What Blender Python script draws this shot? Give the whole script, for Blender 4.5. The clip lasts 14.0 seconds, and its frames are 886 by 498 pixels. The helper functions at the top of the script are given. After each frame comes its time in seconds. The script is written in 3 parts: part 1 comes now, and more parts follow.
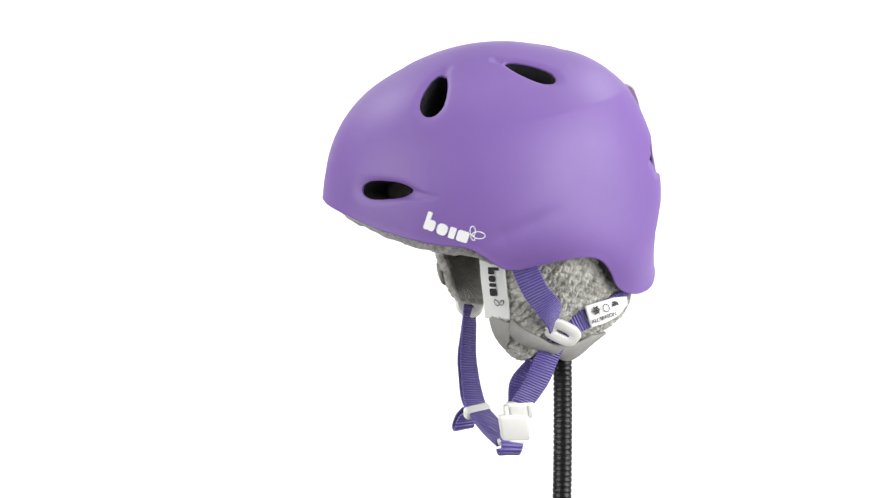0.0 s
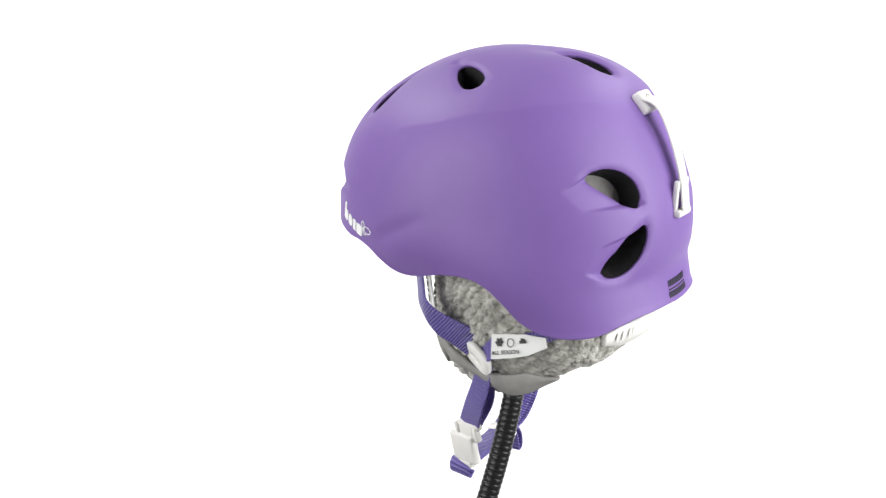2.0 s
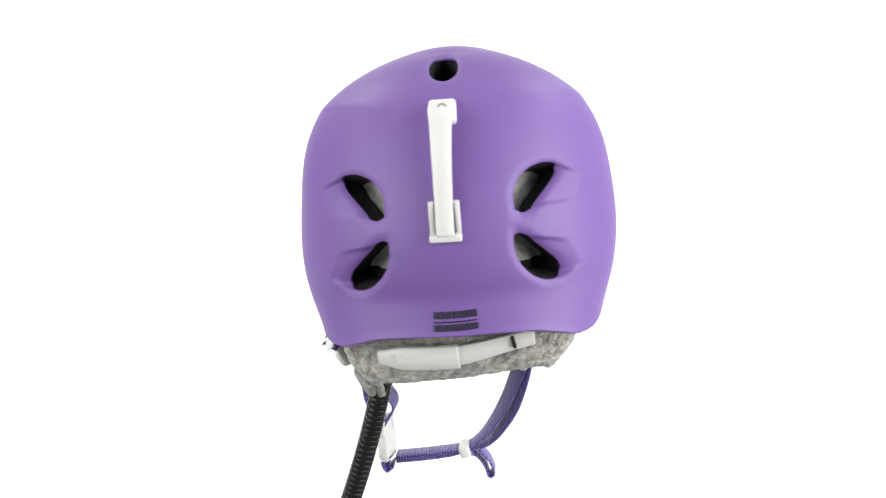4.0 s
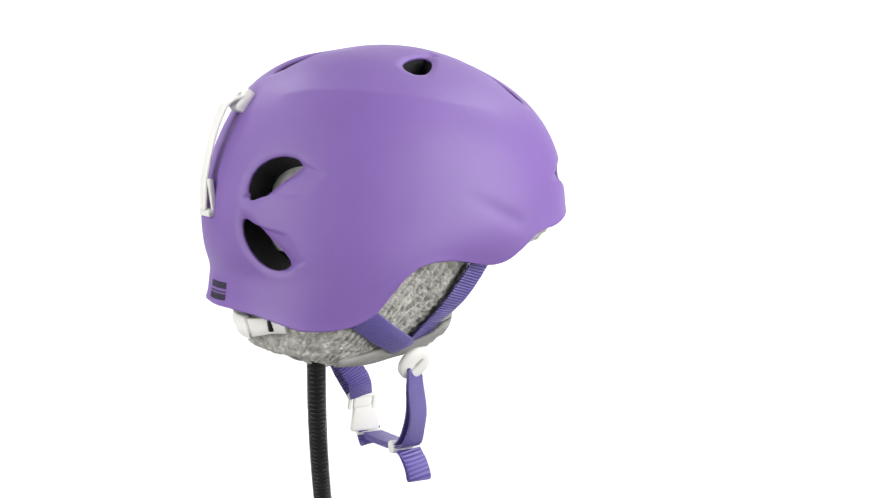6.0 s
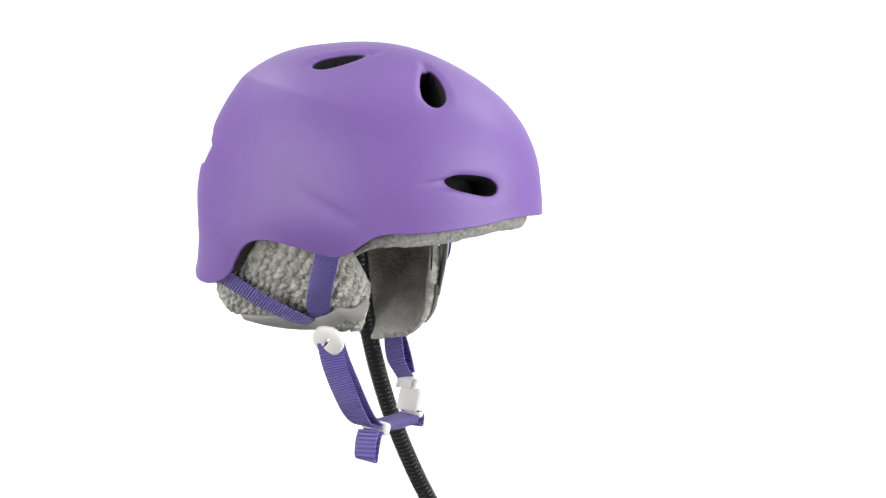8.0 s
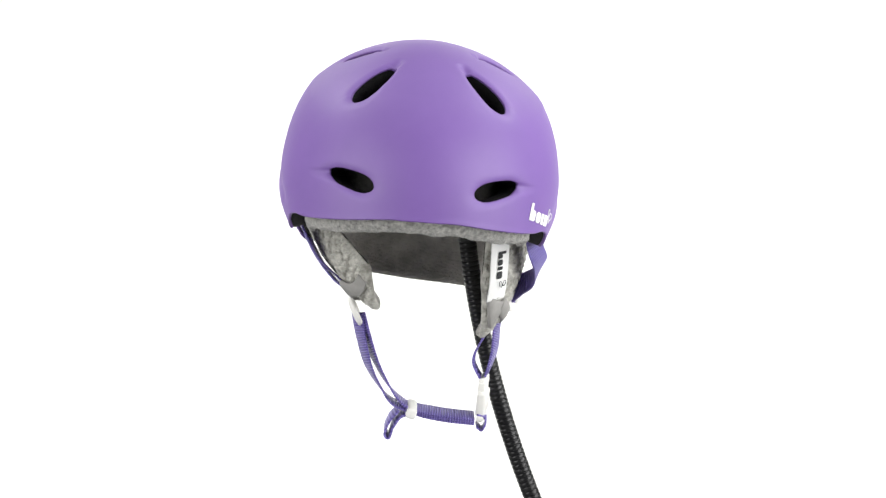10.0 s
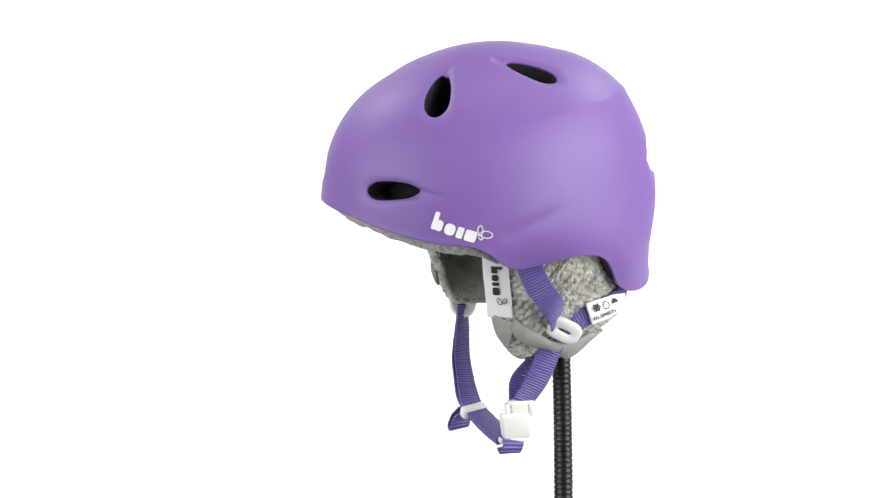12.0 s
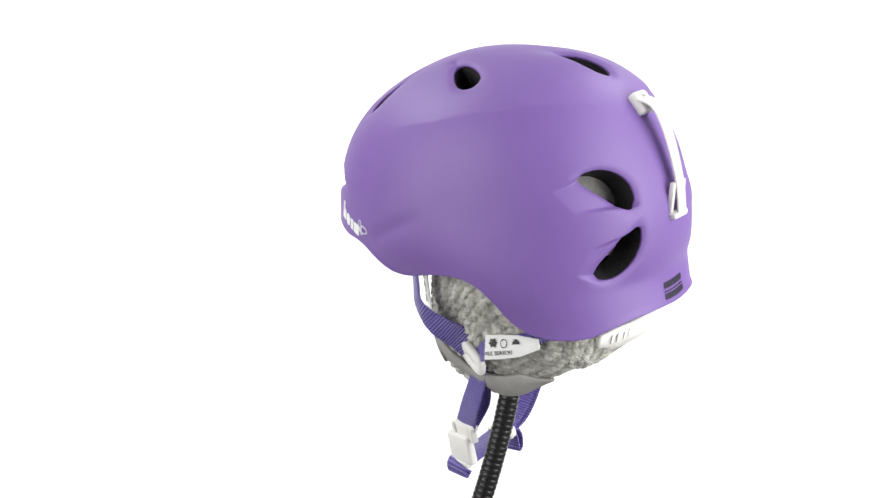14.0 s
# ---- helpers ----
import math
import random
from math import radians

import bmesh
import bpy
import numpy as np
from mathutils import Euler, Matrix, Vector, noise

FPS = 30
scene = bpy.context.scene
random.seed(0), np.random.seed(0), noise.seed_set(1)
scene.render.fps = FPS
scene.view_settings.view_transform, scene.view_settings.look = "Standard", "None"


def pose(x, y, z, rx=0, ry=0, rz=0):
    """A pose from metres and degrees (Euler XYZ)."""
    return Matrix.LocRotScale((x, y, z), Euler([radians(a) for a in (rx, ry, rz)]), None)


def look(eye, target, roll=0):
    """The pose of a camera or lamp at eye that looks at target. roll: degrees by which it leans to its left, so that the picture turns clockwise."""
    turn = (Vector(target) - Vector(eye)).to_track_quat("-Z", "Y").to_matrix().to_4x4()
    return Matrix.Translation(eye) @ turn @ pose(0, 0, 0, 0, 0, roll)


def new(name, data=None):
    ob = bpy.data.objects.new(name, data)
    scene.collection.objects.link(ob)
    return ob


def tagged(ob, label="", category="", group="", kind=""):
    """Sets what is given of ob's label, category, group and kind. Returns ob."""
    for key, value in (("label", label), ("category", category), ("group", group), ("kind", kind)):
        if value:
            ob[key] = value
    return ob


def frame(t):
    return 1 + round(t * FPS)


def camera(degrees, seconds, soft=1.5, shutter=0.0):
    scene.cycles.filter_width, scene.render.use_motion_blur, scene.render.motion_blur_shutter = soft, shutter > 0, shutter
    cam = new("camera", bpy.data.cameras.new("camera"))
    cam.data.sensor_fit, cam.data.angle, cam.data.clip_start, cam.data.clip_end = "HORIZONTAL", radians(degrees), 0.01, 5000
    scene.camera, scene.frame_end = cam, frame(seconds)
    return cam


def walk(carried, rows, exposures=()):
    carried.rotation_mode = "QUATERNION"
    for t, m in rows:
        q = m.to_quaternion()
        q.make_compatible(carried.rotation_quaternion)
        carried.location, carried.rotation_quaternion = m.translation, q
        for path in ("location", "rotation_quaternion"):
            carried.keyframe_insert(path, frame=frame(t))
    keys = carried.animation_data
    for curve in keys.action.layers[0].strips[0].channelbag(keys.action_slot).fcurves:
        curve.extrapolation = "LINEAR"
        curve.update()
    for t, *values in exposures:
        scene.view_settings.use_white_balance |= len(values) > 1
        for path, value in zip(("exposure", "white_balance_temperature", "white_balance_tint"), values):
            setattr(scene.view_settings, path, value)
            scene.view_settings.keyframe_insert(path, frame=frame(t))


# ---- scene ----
# A ski helmet on a black gooseneck stand turns before a fixed camera in a white studio.
EYE_Z = 0.66                      # camera height over the studio floor
EYE = (0.0, -0.97, EYE_Z)
PITCH, YAW = 0.20529, 0.002135
AIM = (EYE[0] + math.sin(YAW) * math.cos(PITCH), EYE[1] + math.cos(YAW) * math.cos(PITCH), EYE_Z - math.sin(PITCH))
cam = camera(39.43, 14.0, soft=1.3, shutter=0.4)
walk(cam, [(0.0, look(EYE, AIM, 0.31)), (14.0, look(EYE, AIM, 0.31))])

# the turntable's angle in degrees, against the clock
TURN = [(0.0, 0.0), (0.5, -14.07), (1.0, -28.4), (1.5, -43.15), (2.0, -57.92), (2.5, -72.89), (3.0, -88.3),
        (3.5, -103.37), (4.0, -118.07), (4.2, -124.01), (5.25, -154.2), (6.3, -184.44), (7.0, -204.25), (7.7, -224.36),
        (8.75, -255.6), (9.8, -287.16), (10.5, -308.48), (11.0, -324.04), (11.5, -340.07), (12.0, -355.99),
        (12.5, -371.79), (13.0, -387.72), (13.5, -403.95), (14.0, -420.2)]
# how the helmet sits on the turning stand at the start
SEAT = Matrix(((0.42513, 0.90452, 0.03335, 0.05288), (-0.90175, 0.42643, -0.07075, 0.03883),
               (-0.07821, 0.0, 0.99694, EYE_Z - 0.1140), (0, 0, 0, 1)))

# ---- light ----
world = bpy.data.worlds.new("studio_air")
scene.world = world
world.use_nodes = True
world.node_tree.nodes["Background"].inputs[0].default_value = (1.0, 0.99, 0.97, 1)
world.node_tree.nodes["Background"].inputs[1].default_value = 0.06


def softbox(name, eye, target, sx, sy, watts, color=(1, 1, 1)):
    lamp = bpy.data.lights.new(name, "AREA")
    lamp.shape, lamp.size, lamp.size_y, lamp.energy, lamp.color = "RECTANGLE", sx, sy, watts, color
    ob = new(name, lamp)
    ob.matrix_world = look(eye, target)
    return ob


MID = (0.05, 0.03, EYE_Z - 0.12)
softbox("softbox_left", (-1.35, -0.9, EYE_Z + 0.22), MID, 1.6, 1.5, 29.5)
softbox("softbox_right", (1.4, -0.7, EYE_Z + 0.2), MID, 1.5, 1.5, 42)
# unseen extras: a weak top fill, and two lights that drive the backdrop white
softbox("added_top_fill", (0.0, 0.1, EYE_Z + 1.3), MID, 1.2, 1.2, 3.5)
softbox("added_backdrop_light_left", (-1.3, 0.9, EYE_Z + 1.35), (-0.6, 2.2, EYE_Z - 0.2), 0.9, 0.5, 38)
softbox("added_backdrop_light_right", (1.3, 0.9, EYE_Z + 1.35), (0.6, 2.2, EYE_Z - 0.2), 0.9, 0.5, 38)


# ---- materials ----
def material(name, color, rough=0.5, metal=0.0, spec=0.5):
    m = bpy.data.materials.new(name)
    m.use_nodes = True
    b = m.node_tree.nodes["Principled BSDF"]
    b.inputs["Base Color"].default_value = (*color, 1)
    b.inputs["Roughness"].default_value = rough
    b.inputs["Metallic"].default_value = metal
    b.inputs["Specular IOR Level"].default_value = spec
    return m


def node(m, kind, **values):
    n = m.node_tree.nodes.new(kind)
    for key, value in values.items():
        n.inputs[key.replace("_", " ")].default_value = value
    return n


def link(m, a, b):
    m.node_tree.links.new(a, b)


def mottle(m, scale, low, high, detail=4.0, coords="Object"):
    """Colour that wanders between low and high."""
    tc = m.node_tree.nodes.new("ShaderNodeTexCoord")
    n = node(m, "ShaderNodeTexNoise", Scale=scale, Detail=detail, Roughness=0.6)
    r = m.node_tree.nodes.new("ShaderNodeValToRGB")
    r.color_ramp.elements[0].position, r.color_ramp.elements[1].position = 0.32, 0.68
    r.color_ramp.elements[0].color, r.color_ramp.elements[1].color = (*low, 1), (*high, 1)
    link(m, tc.outputs[coords], n.inputs["Vector"])
    link(m, n.outputs["Fac"], r.inputs["Fac"])
    link(m, r.outputs["Color"], m.node_tree.nodes["Principled BSDF"].inputs["Base Color"])
    return n


def grain(m, scale, strength, distance, kind="ShaderNodeTexNoise"):
    tc = m.node_tree.nodes.new("ShaderNodeTexCoord")
    n = node(m, kind, Scale=scale)
    b = node(m, "ShaderNodeBump", Strength=strength, Distance=distance)
    link(m, tc.outputs["Object"], n.inputs["Vector"])
    link(m, n.outputs[0], b.inputs["Height"])
    link(m, b.outputs["Normal"], m.node_tree.nodes["Principled BSDF"].inputs["Normal"])
    return b


PURPLE = material("matte_purple_plastic", (0.2, 0.11, 0.375), 0.5)
mottle(PURPLE, 14.0, (0.192, 0.106, 0.36), (0.21, 0.117, 0.388))
grain(PURPLE, 1400.0, 0.12, 0.0002)
FOAM = material("black_foam", (0.012, 0.011, 0.012), 0.85)
grain(FOAM, 500.0, 0.5, 0.001, "ShaderNodeTexVoronoi")
KNIT = material("grey_wool_knit", (0.35, 0.34, 0.32), 0.95, spec=0.1)
mottle(KNIT, 130.0, (0.21, 0.204, 0.178), (0.62, 0.61, 0.555), 6.0)
grain(KNIT, 700.0, 0.7, 0.001)
KNIT.node_tree.nodes["Principled BSDF"].inputs["Sheen Weight"].default_value = 0.3
FLEECE = material("grey_fleece", (0.3, 0.29, 0.28), 0.95, spec=0.1)
mottle(FLEECE, 320.0, (0.22, 0.215, 0.2), (0.6, 0.59, 0.55), 7.0)
grain(FLEECE, 1200.0, 0.9, 0.0015)
FLEECE.node_tree.nodes["Principled BSDF"].inputs["Sheen Weight"].default_value = 0.4
PADDING = material("grey_brushed_padding", (0.52, 0.51, 0.48), 0.95, spec=0.1)
mottle(PADDING, 90.0, (0.42, 0.41, 0.385), (0.62, 0.608, 0.58), 6.0)
grain(PADDING, 900.0, 0.6, 0.001)
INSIDE = material("dark_grey_plush", (0.42, 0.4, 0.37), 0.95, spec=0.1)
mottle(INSIDE, 60.0, (0.38, 0.366, 0.34), (0.62, 0.6, 0.56), 6.0)
grain(INSIDE, 800.0, 0.8, 0.0012)
INSIDE.node_tree.nodes["Principled BSDF"].inputs["Sheen Weight"].default_value = 0.3
LINING = material("dark_grey_lining", (0.03, 0.029, 0.028), 0.95, spec=0.1)
mottle(LINING, 200.0, (0.024, 0.023, 0.022), (0.04, 0.039, 0.037))
grain(LINING, 900.0, 0.6, 0.001)
BINDING = material("grey_binding_tape", (0.31, 0.30, 0.285), 0.8, spec=0.2)
mottle(BINDING, 60.0, (0.28, 0.275, 0.26), (0.36, 0.35, 0.335))
grain(BINDING, 1500.0, 0.3, 0.0004)
WHITE = material("white_plastic", (0.82, 0.81, 0.77), 0.35)
mottle(WHITE, 40.0, (0.8, 0.79, 0.75), (0.84, 0.83, 0.79))
SATIN = material("white_satin_label", (0.8, 0.8, 0.78), 0.55)
grain(SATIN, 2200.0, 0.25, 0.0003)
INK = material("black_print", (0.015, 0.015, 0.017), 0.6)
GREY_INK = material("dark_violet_print", (0.022, 0.016, 0.04), 0.6)
WHITE_INK = material("white_print", (0.85, 0.85, 0.85), 0.5)
NECK = material("black_ribbed_plastic", (0.01, 0.01, 0.011), 0.28, spec=0.35)
grain(NECK, 300.0, 0.15, 0.0004)
mottle(NECK, 80.0, (0.008, 0.008, 0.009), (0.014, 0.014, 0.014))
# plain grey of the unseen room, kept dark so that little light bounces back
WALLS = material("low_bounce_grey", (0.17, 0.17, 0.17), 0.9, spec=0.1)
mottle(WALLS, 2.0, (0.155, 0.155, 0.155), (0.185, 0.185, 0.185))
PAPER = material("white_studio_paint", (0.86, 0.86, 0.84), 0.9, spec=0.1)
mottle(PAPER, 2.0, (0.85, 0.85, 0.82), (0.87, 0.87, 0.85))

WEB = material("purple_webbing", (0.12, 0.085, 0.40), 0.42)
tc = WEB.node_tree.nodes.new("ShaderNodeUVMap")
wave = node(WEB, "ShaderNodeTexWave", Scale=1.0, Distortion=0.25)
wave.bands_direction = "X"
ramp = WEB.node_tree.nodes.new("ShaderNodeValToRGB")
ramp.color_ramp.elements[0].color, ramp.color_ramp.elements[1].color = (0.095, 0.071, 0.28, 1), (0.185, 0.145, 0.455, 1)
bump = node(WEB, "ShaderNodeBump", Strength=0.9, Distance=0.0009)
link(WEB, tc.outputs[0], wave.inputs["Vector"])
link(WEB, wave.outputs["Fac"], ramp.inputs["Fac"])
link(WEB, ramp.outputs["Color"], WEB.node_tree.nodes["Principled BSDF"].inputs["Base Color"])
link(WEB, wave.outputs["Fac"], bump.inputs["Height"])
link(WEB, bump.outputs["Normal"], WEB.node_tree.nodes["Principled BSDF"].inputs["Normal"])


# ---- mesh helpers ----
def thing(name, verts, faces, mat, parent=None, label="", uv=None, smooth=True):
    """One mesh object from vertices in metres."""
    me = bpy.data.meshes.new(name)
    me.from_pydata([tuple(map(float, v)) for v in verts], [], [tuple(map(int, f)) for f in faces])
    me.materials.append(mat)
    me.polygons.foreach_set("use_smooth", [smooth] * len(me.polygons))
    if uv is not None:
        layer = me.uv_layers.new(name="along")
        idx = np.zeros(len(me.loops), dtype=int)
        me.loops.foreach_get("vertex_index", idx)
        layer.data.foreach_set("uv", np.asarray(uv, dtype=float)[idx].ravel())
    me.update()
    ob = new(name, me)
    if parent:
        ob.parent = parent
    if label:
        tagged(ob, label)
    return ob


def hermite(xs, ys, x):
    """A smooth curve through a table; ys may be rows of points."""
    xs, ys, x = np.asarray(xs, float), np.asarray(ys, float), np.asarray(x, float)
    m = np.gradient(ys, xs, axis=0)
    i = np.clip(np.searchsorted(xs, x, side="right") - 1, 0, len(xs) - 2)
    h = xs[i + 1] - xs[i]
    t = (x - xs[i]) / h
    if ys.ndim > 1:
        h, t = h[..., None], t[..., None]
    return ((2 * t**3 - 3 * t**2 + 1) * ys[i] + (t**3 - 2 * t**2 + t) * h * m[i]
            + (3 * t**2 - 2 * t**3) * ys[i + 1] + (t**3 - t**2) * h * m[i + 1])


def unit(v):
    v = np.asarray(v, float)
    return v / np.maximum(np.linalg.norm(v, axis=-1, keepdims=True), 1e-12)


def grid_faces(rows, cols, wrap_cols=False, wrap_rows=False):
    out = []
    for r in range(rows if wrap_rows else rows - 1):
        for c in range(cols if wrap_cols else cols - 1):
            r1, c1 = (r + 1) % rows, (c + 1) % cols
            out.append((r * cols + c, r * cols + c1, r1 * cols + c1, r1 * cols + c))
    return out


def ribbon(name, points, widths, wide, thick, mat, parent, label="", steps=10, rib=0.0011, tapers=None):
    """A strap: points in mm that it runs through, the direction of its width at each, its width and thickness in mm."""
    P = np.asarray(points, float)
    k = np.arange(len(P))
    s = np.linspace(0, len(P) - 1, (len(P) - 1) * steps + 1)
    Q = hermite(k, P, s) if len(P) > 2 else P[0] + (P[1] - P[0]) * s[:, None]
    Wd = unit(hermite(k, np.asarray(widths, float), s) if len(P) > 2 else np.asarray(widths, float)[0] + 0 * Q)
    T = unit(np.gradient(Q, axis=0))
    Wd = unit(Wd - (Wd * T).sum(1, keepdims=True) * T)
    Nn = np.cross(T, Wd)
    w = wide / 2 * (np.ones(len(s)) if tapers is None else np.interp(s, k, tapers))[:, None]
    t = thick / 2
    ring = [(-1, -.55), (-.93, -1), (0, -1), (.93, -1), (1, -.55), (1, .55), (.93, 1), (0, 1), (-.93, 1), (-1, .55)]
    V = np.stack([Q + Wd * w * a + Nn * t * b for a, b in ring], 1).reshape(-1, 3)
    n = len(ring)
    F = grid_faces(len(s), n, wrap_cols=True) + [tuple(range(n))[::-1], tuple(len(V) - n + i for i in range(n))]
    L = np.r_[0, np.cumsum(np.linalg.norm(np.diff(Q, axis=0), axis=1))]
    uv = np.stack([np.repeat(L / 1000 / rib / 20 * 3.1416, n), np.tile(np.arange(n) / n, len(s))], 1)
    return thing(name, V / 1000, F, mat, parent, label, uv)


def rounded(name, center, axes, size, mat, parent, label="", bevel=0.3, segments=3):
    """A block with rounded edges: centre and size in mm, axes as three directions."""
    bm = bmesh.new()
    bmesh.ops.create_cube(bm, size=1)
    A = np.stack([unit(a) for a in axes], 1)
    for v in bm.verts:
        v.co = Vector(np.asarray(v.co) * np.asarray(size) / 1000)
    bmesh.ops.bevel(bm, geom=bm.edges[:], offset=bevel * min(size) / 1000, segments=segments, affect="EDGES", profile=0.5)
    for v in bm.verts:
        v.co = Vector(A @ np.asarray(v.co) + np.asarray(center) / 1000)
    me = bpy.data.meshes.new(name)
    bm.to_mesh(me)
    bm.free()
    me.materials.append(mat)
    me.polygons.foreach_set("use_smooth", [True] * len(me.polygons))
    ob = new(name, me)
    ob.parent = parent
    if label:
        tagged(ob, label)
    return ob


def oval_ring(name, center, u, v, ru, rv, hole_u, hole_v, thick, mat, parent, label="", n=40, dish=0.0, square=1.0):
    """A flat oval plate with an oval hole and rounded edges; u, v its directions, radii in mm."""
    u, v = unit(u), unit(v)
    v = unit(v - (v @ u) * u)
    w = np.cross(u, v)
    prof = [(0, -.35), (.12, -.5), (.5, -.5), (.88, -.5), (1, -.3), (1, .3), (.88, .5), (.5, .55), (.12, .5), (0, .35)]
    V = []
    for i in range(n):
        a = 2 * math.pi * i / n
        for q, h in prof:
            x, y = hole_u + (ru - hole_u) * q, hole_v + (rv - hole_v) * q
            ca, sa = [math.copysign(abs(k) ** square, k) for k in (math.cos(a), math.sin(a))]
            V.append(np.asarray(center) + u * x * ca + v * y * sa + w * (thick * h - dish * (1 - q)))
    return thing(name, np.array(V) / 1000, grid_faces(n, len(prof), True, True), mat, parent, label)


# ---- the studio ----
def studio():
    """Floor, sweep and back wall in one white sheet, and plain unseen walls that close the room."""
    prof = [(0.3, 0.02), (0.6, 0.02), (1.2, 0.02), (1.5, 0.02)]
    prof += [(1.5 + 0.9 * math.sin(a), 0.9 - 0.9 * math.cos(a) + 0.02) for a in np.linspace(0.1, math.pi / 2, 14)]
    prof += [(2.4, 1.6), (2.4, 2.9)]
    V = [(x, y, z) for y, z in prof for x in (-2.4, 2.4)]
    ob = thing("backdrop", V, grid_faces(len(prof), 2), PAPER)
    back = ob.modifiers.new("paper", "SOLIDIFY")
    back.thickness, back.offset = 0.004, -1
    tagged(ob, "white seamless studio backdrop sweeping up from the floor", "backdrop", kind="structure")

    # out of view: closes the room, its grey holding bounced light off the helmet
    def slab(name, x0, x1, y0, y1, z0, z1, label, category):
        V = [(x, y, z) for x in (x0, x1) for y in (y0, y1) for z in (z0, z1)]
        F = [(0, 1, 3, 2), (4, 6, 7, 5), (0, 4, 5, 1), (2, 3, 7, 6), (0, 2, 6, 4), (1, 5, 7, 3)]
        tagged(thing(name, V, F, WALLS, smooth=False), label, category, kind="structure")
    slab("floor", -2.4, 2.4, -2.6, 2.5, -0.1, 0.0, "unseen studio floor, grey to cut bounced light", "floor")
    slab("wall_west", -2.5, -2.4, -2.7, 2.5, -0.1, 2.9, "unseen studio side wall, grey to cut bounced light", "wall")
    slab("wall_east", 2.4, 2.5, -2.7, 2.5, -0.1, 2.9, "unseen studio side wall, grey to cut bounced light", "wall")
    slab("wall_south", -2.5, 2.5, -2.8, -2.6, -0.1, 2.9, "unseen studio wall behind camera, grey to cut bounced light", "wall")
    slab("ceiling", -2.5, 2.5, -2.8, 2.5, 2.9, 3.0, "unseen studio ceiling, grey to cut bounced light", "ceiling")


# ---- the helmet's shell ----
HEART = np.array([0.0, 0.0, -0.05])
FORM = [129.74, -1.02, -0.22, -3.32, -0.86, -0.77, 1.22, 2.33, 1.83, -12.76, 5.46, -2.79, 4.71, 0.58, 15.76, -9.26, 11.42,
        -5.29, 7.29, -0.26, -0.22, 4.32, 1.67, 4.57, 3.71, -1.56, 2.35, -0.66, -2.08, 2.62, -5.65, 1.66, -2.04, -0.61, 1.3,
        -2.69, 1.31, -0.08]
RIM_AZ = [0, 11, 20, 31, 41, 49, 54, 58.5, 63, 68, 73, 79, 85, 91, 97, 103, 107, 111.6, 117, 123, 129, 136, 142, 149, 156, 166, 180]
RIM_Z = [-50.5, -51.5, -55, -59, -62, -63, -66.5, -74, -81, -83.5, -82.8, -80.2, -77.5, -75.7, -75.3, -78, -83, -92.5, -105,
         -112.8, -116.3, -117, -116, -111.3, -107.3, -105.3, -104.7]


def reach(d):
    """The shell's distance from its heart along the directions d: a smooth series in azimuth and height."""
    s = d[..., 2]
    ct = np.sqrt(np.maximum(0, 1 - s * s))
    az = np.arctan2(d[..., 0], -d[..., 1])
    u, out, i = (s - 0.2) / 0.8, 0.0, 0
    for k in range(6):
        for j in range(7 if k < 4 else 5):
            out = out + FORM[i] * np.cos(k * az) * ct ** min(k, 3) * np.polynomial.legendre.legval(u, [0] * j + [1])
            i += 1
    return out / 1000


def rim(az):
    return hermite(RIM_AZ, RIM_Z, np.abs(az))


def on_shell(p):
    """The point of the shell on the line from its heart through p (mm), and its outward direction."""
    d = unit(np.asarray(p, float) / 1000 - HEART)
    return (HEART + d * reach(d)[..., None]) * 1000, d


# vents: two ends, width, taper towards the second end, roundness
VENTS = [((28, -73.5, 55.8), (56.5, -96.5, 29.6), 17.5, 0.28, 2.2, 0.0), ((41, -25, 64.5), (68, 3, 54.6), 17.0, 0.25, 2.3, 0.0),
         ((39, -141, -29), (72, -117.3, -23), 12.6, -0.18, 2.6, 0.0), ((72, 94, -3), (44.5, 118.5, -25.5), 18.0, 0.2, 2.2, 0.45),
         ((42.5, 123, -43.5), (70.5, 106, -73.5), 17.5, 0.05, 2.2, 0.42)]
CROWN = ((0, 37, 72), (0, 77, 58), 18.5, 0.15, 2.3, 0.0)
# grooves: start, end, depth, breadth (mm)
GROOVES = [((29, -73, 55), (22, -63, 60), 1.8, 4.0), ((40, -28, 65), (33, -36, 67), 1.8, 4.0),
           ((105, -64, -57), (115.5, -8, -31), 1.6, 6.0)]
# facets that fall into a vent between two creases: the vent's two ends, the far end of each crease, depth (mm)
FACETS = [((71.5, 93, -1.5), (43, 120, -27.5), (88, 78, -12), (80, 93, -28), 5.2),
          ((42.5, 122, -42), (71.5, 104, -76), (74, 102, -50), (83, 93, -70), 4.8),
          ((73, -116.5, -20.5), (60, -126, -31.5), (90, -98, -24), (85, -103, -30.5), 2.4)]
SCOOPS = [((0, 30, 73), 15, 1.0)]
RIDGE = [(44, 88, 43), (66, 62, 40), (84, 36, 38), (95, -11, 31), (92, -50, 24)]


def mirrored(p, side):
    return np.array([p[0] * side, p[1], p[2]], float)


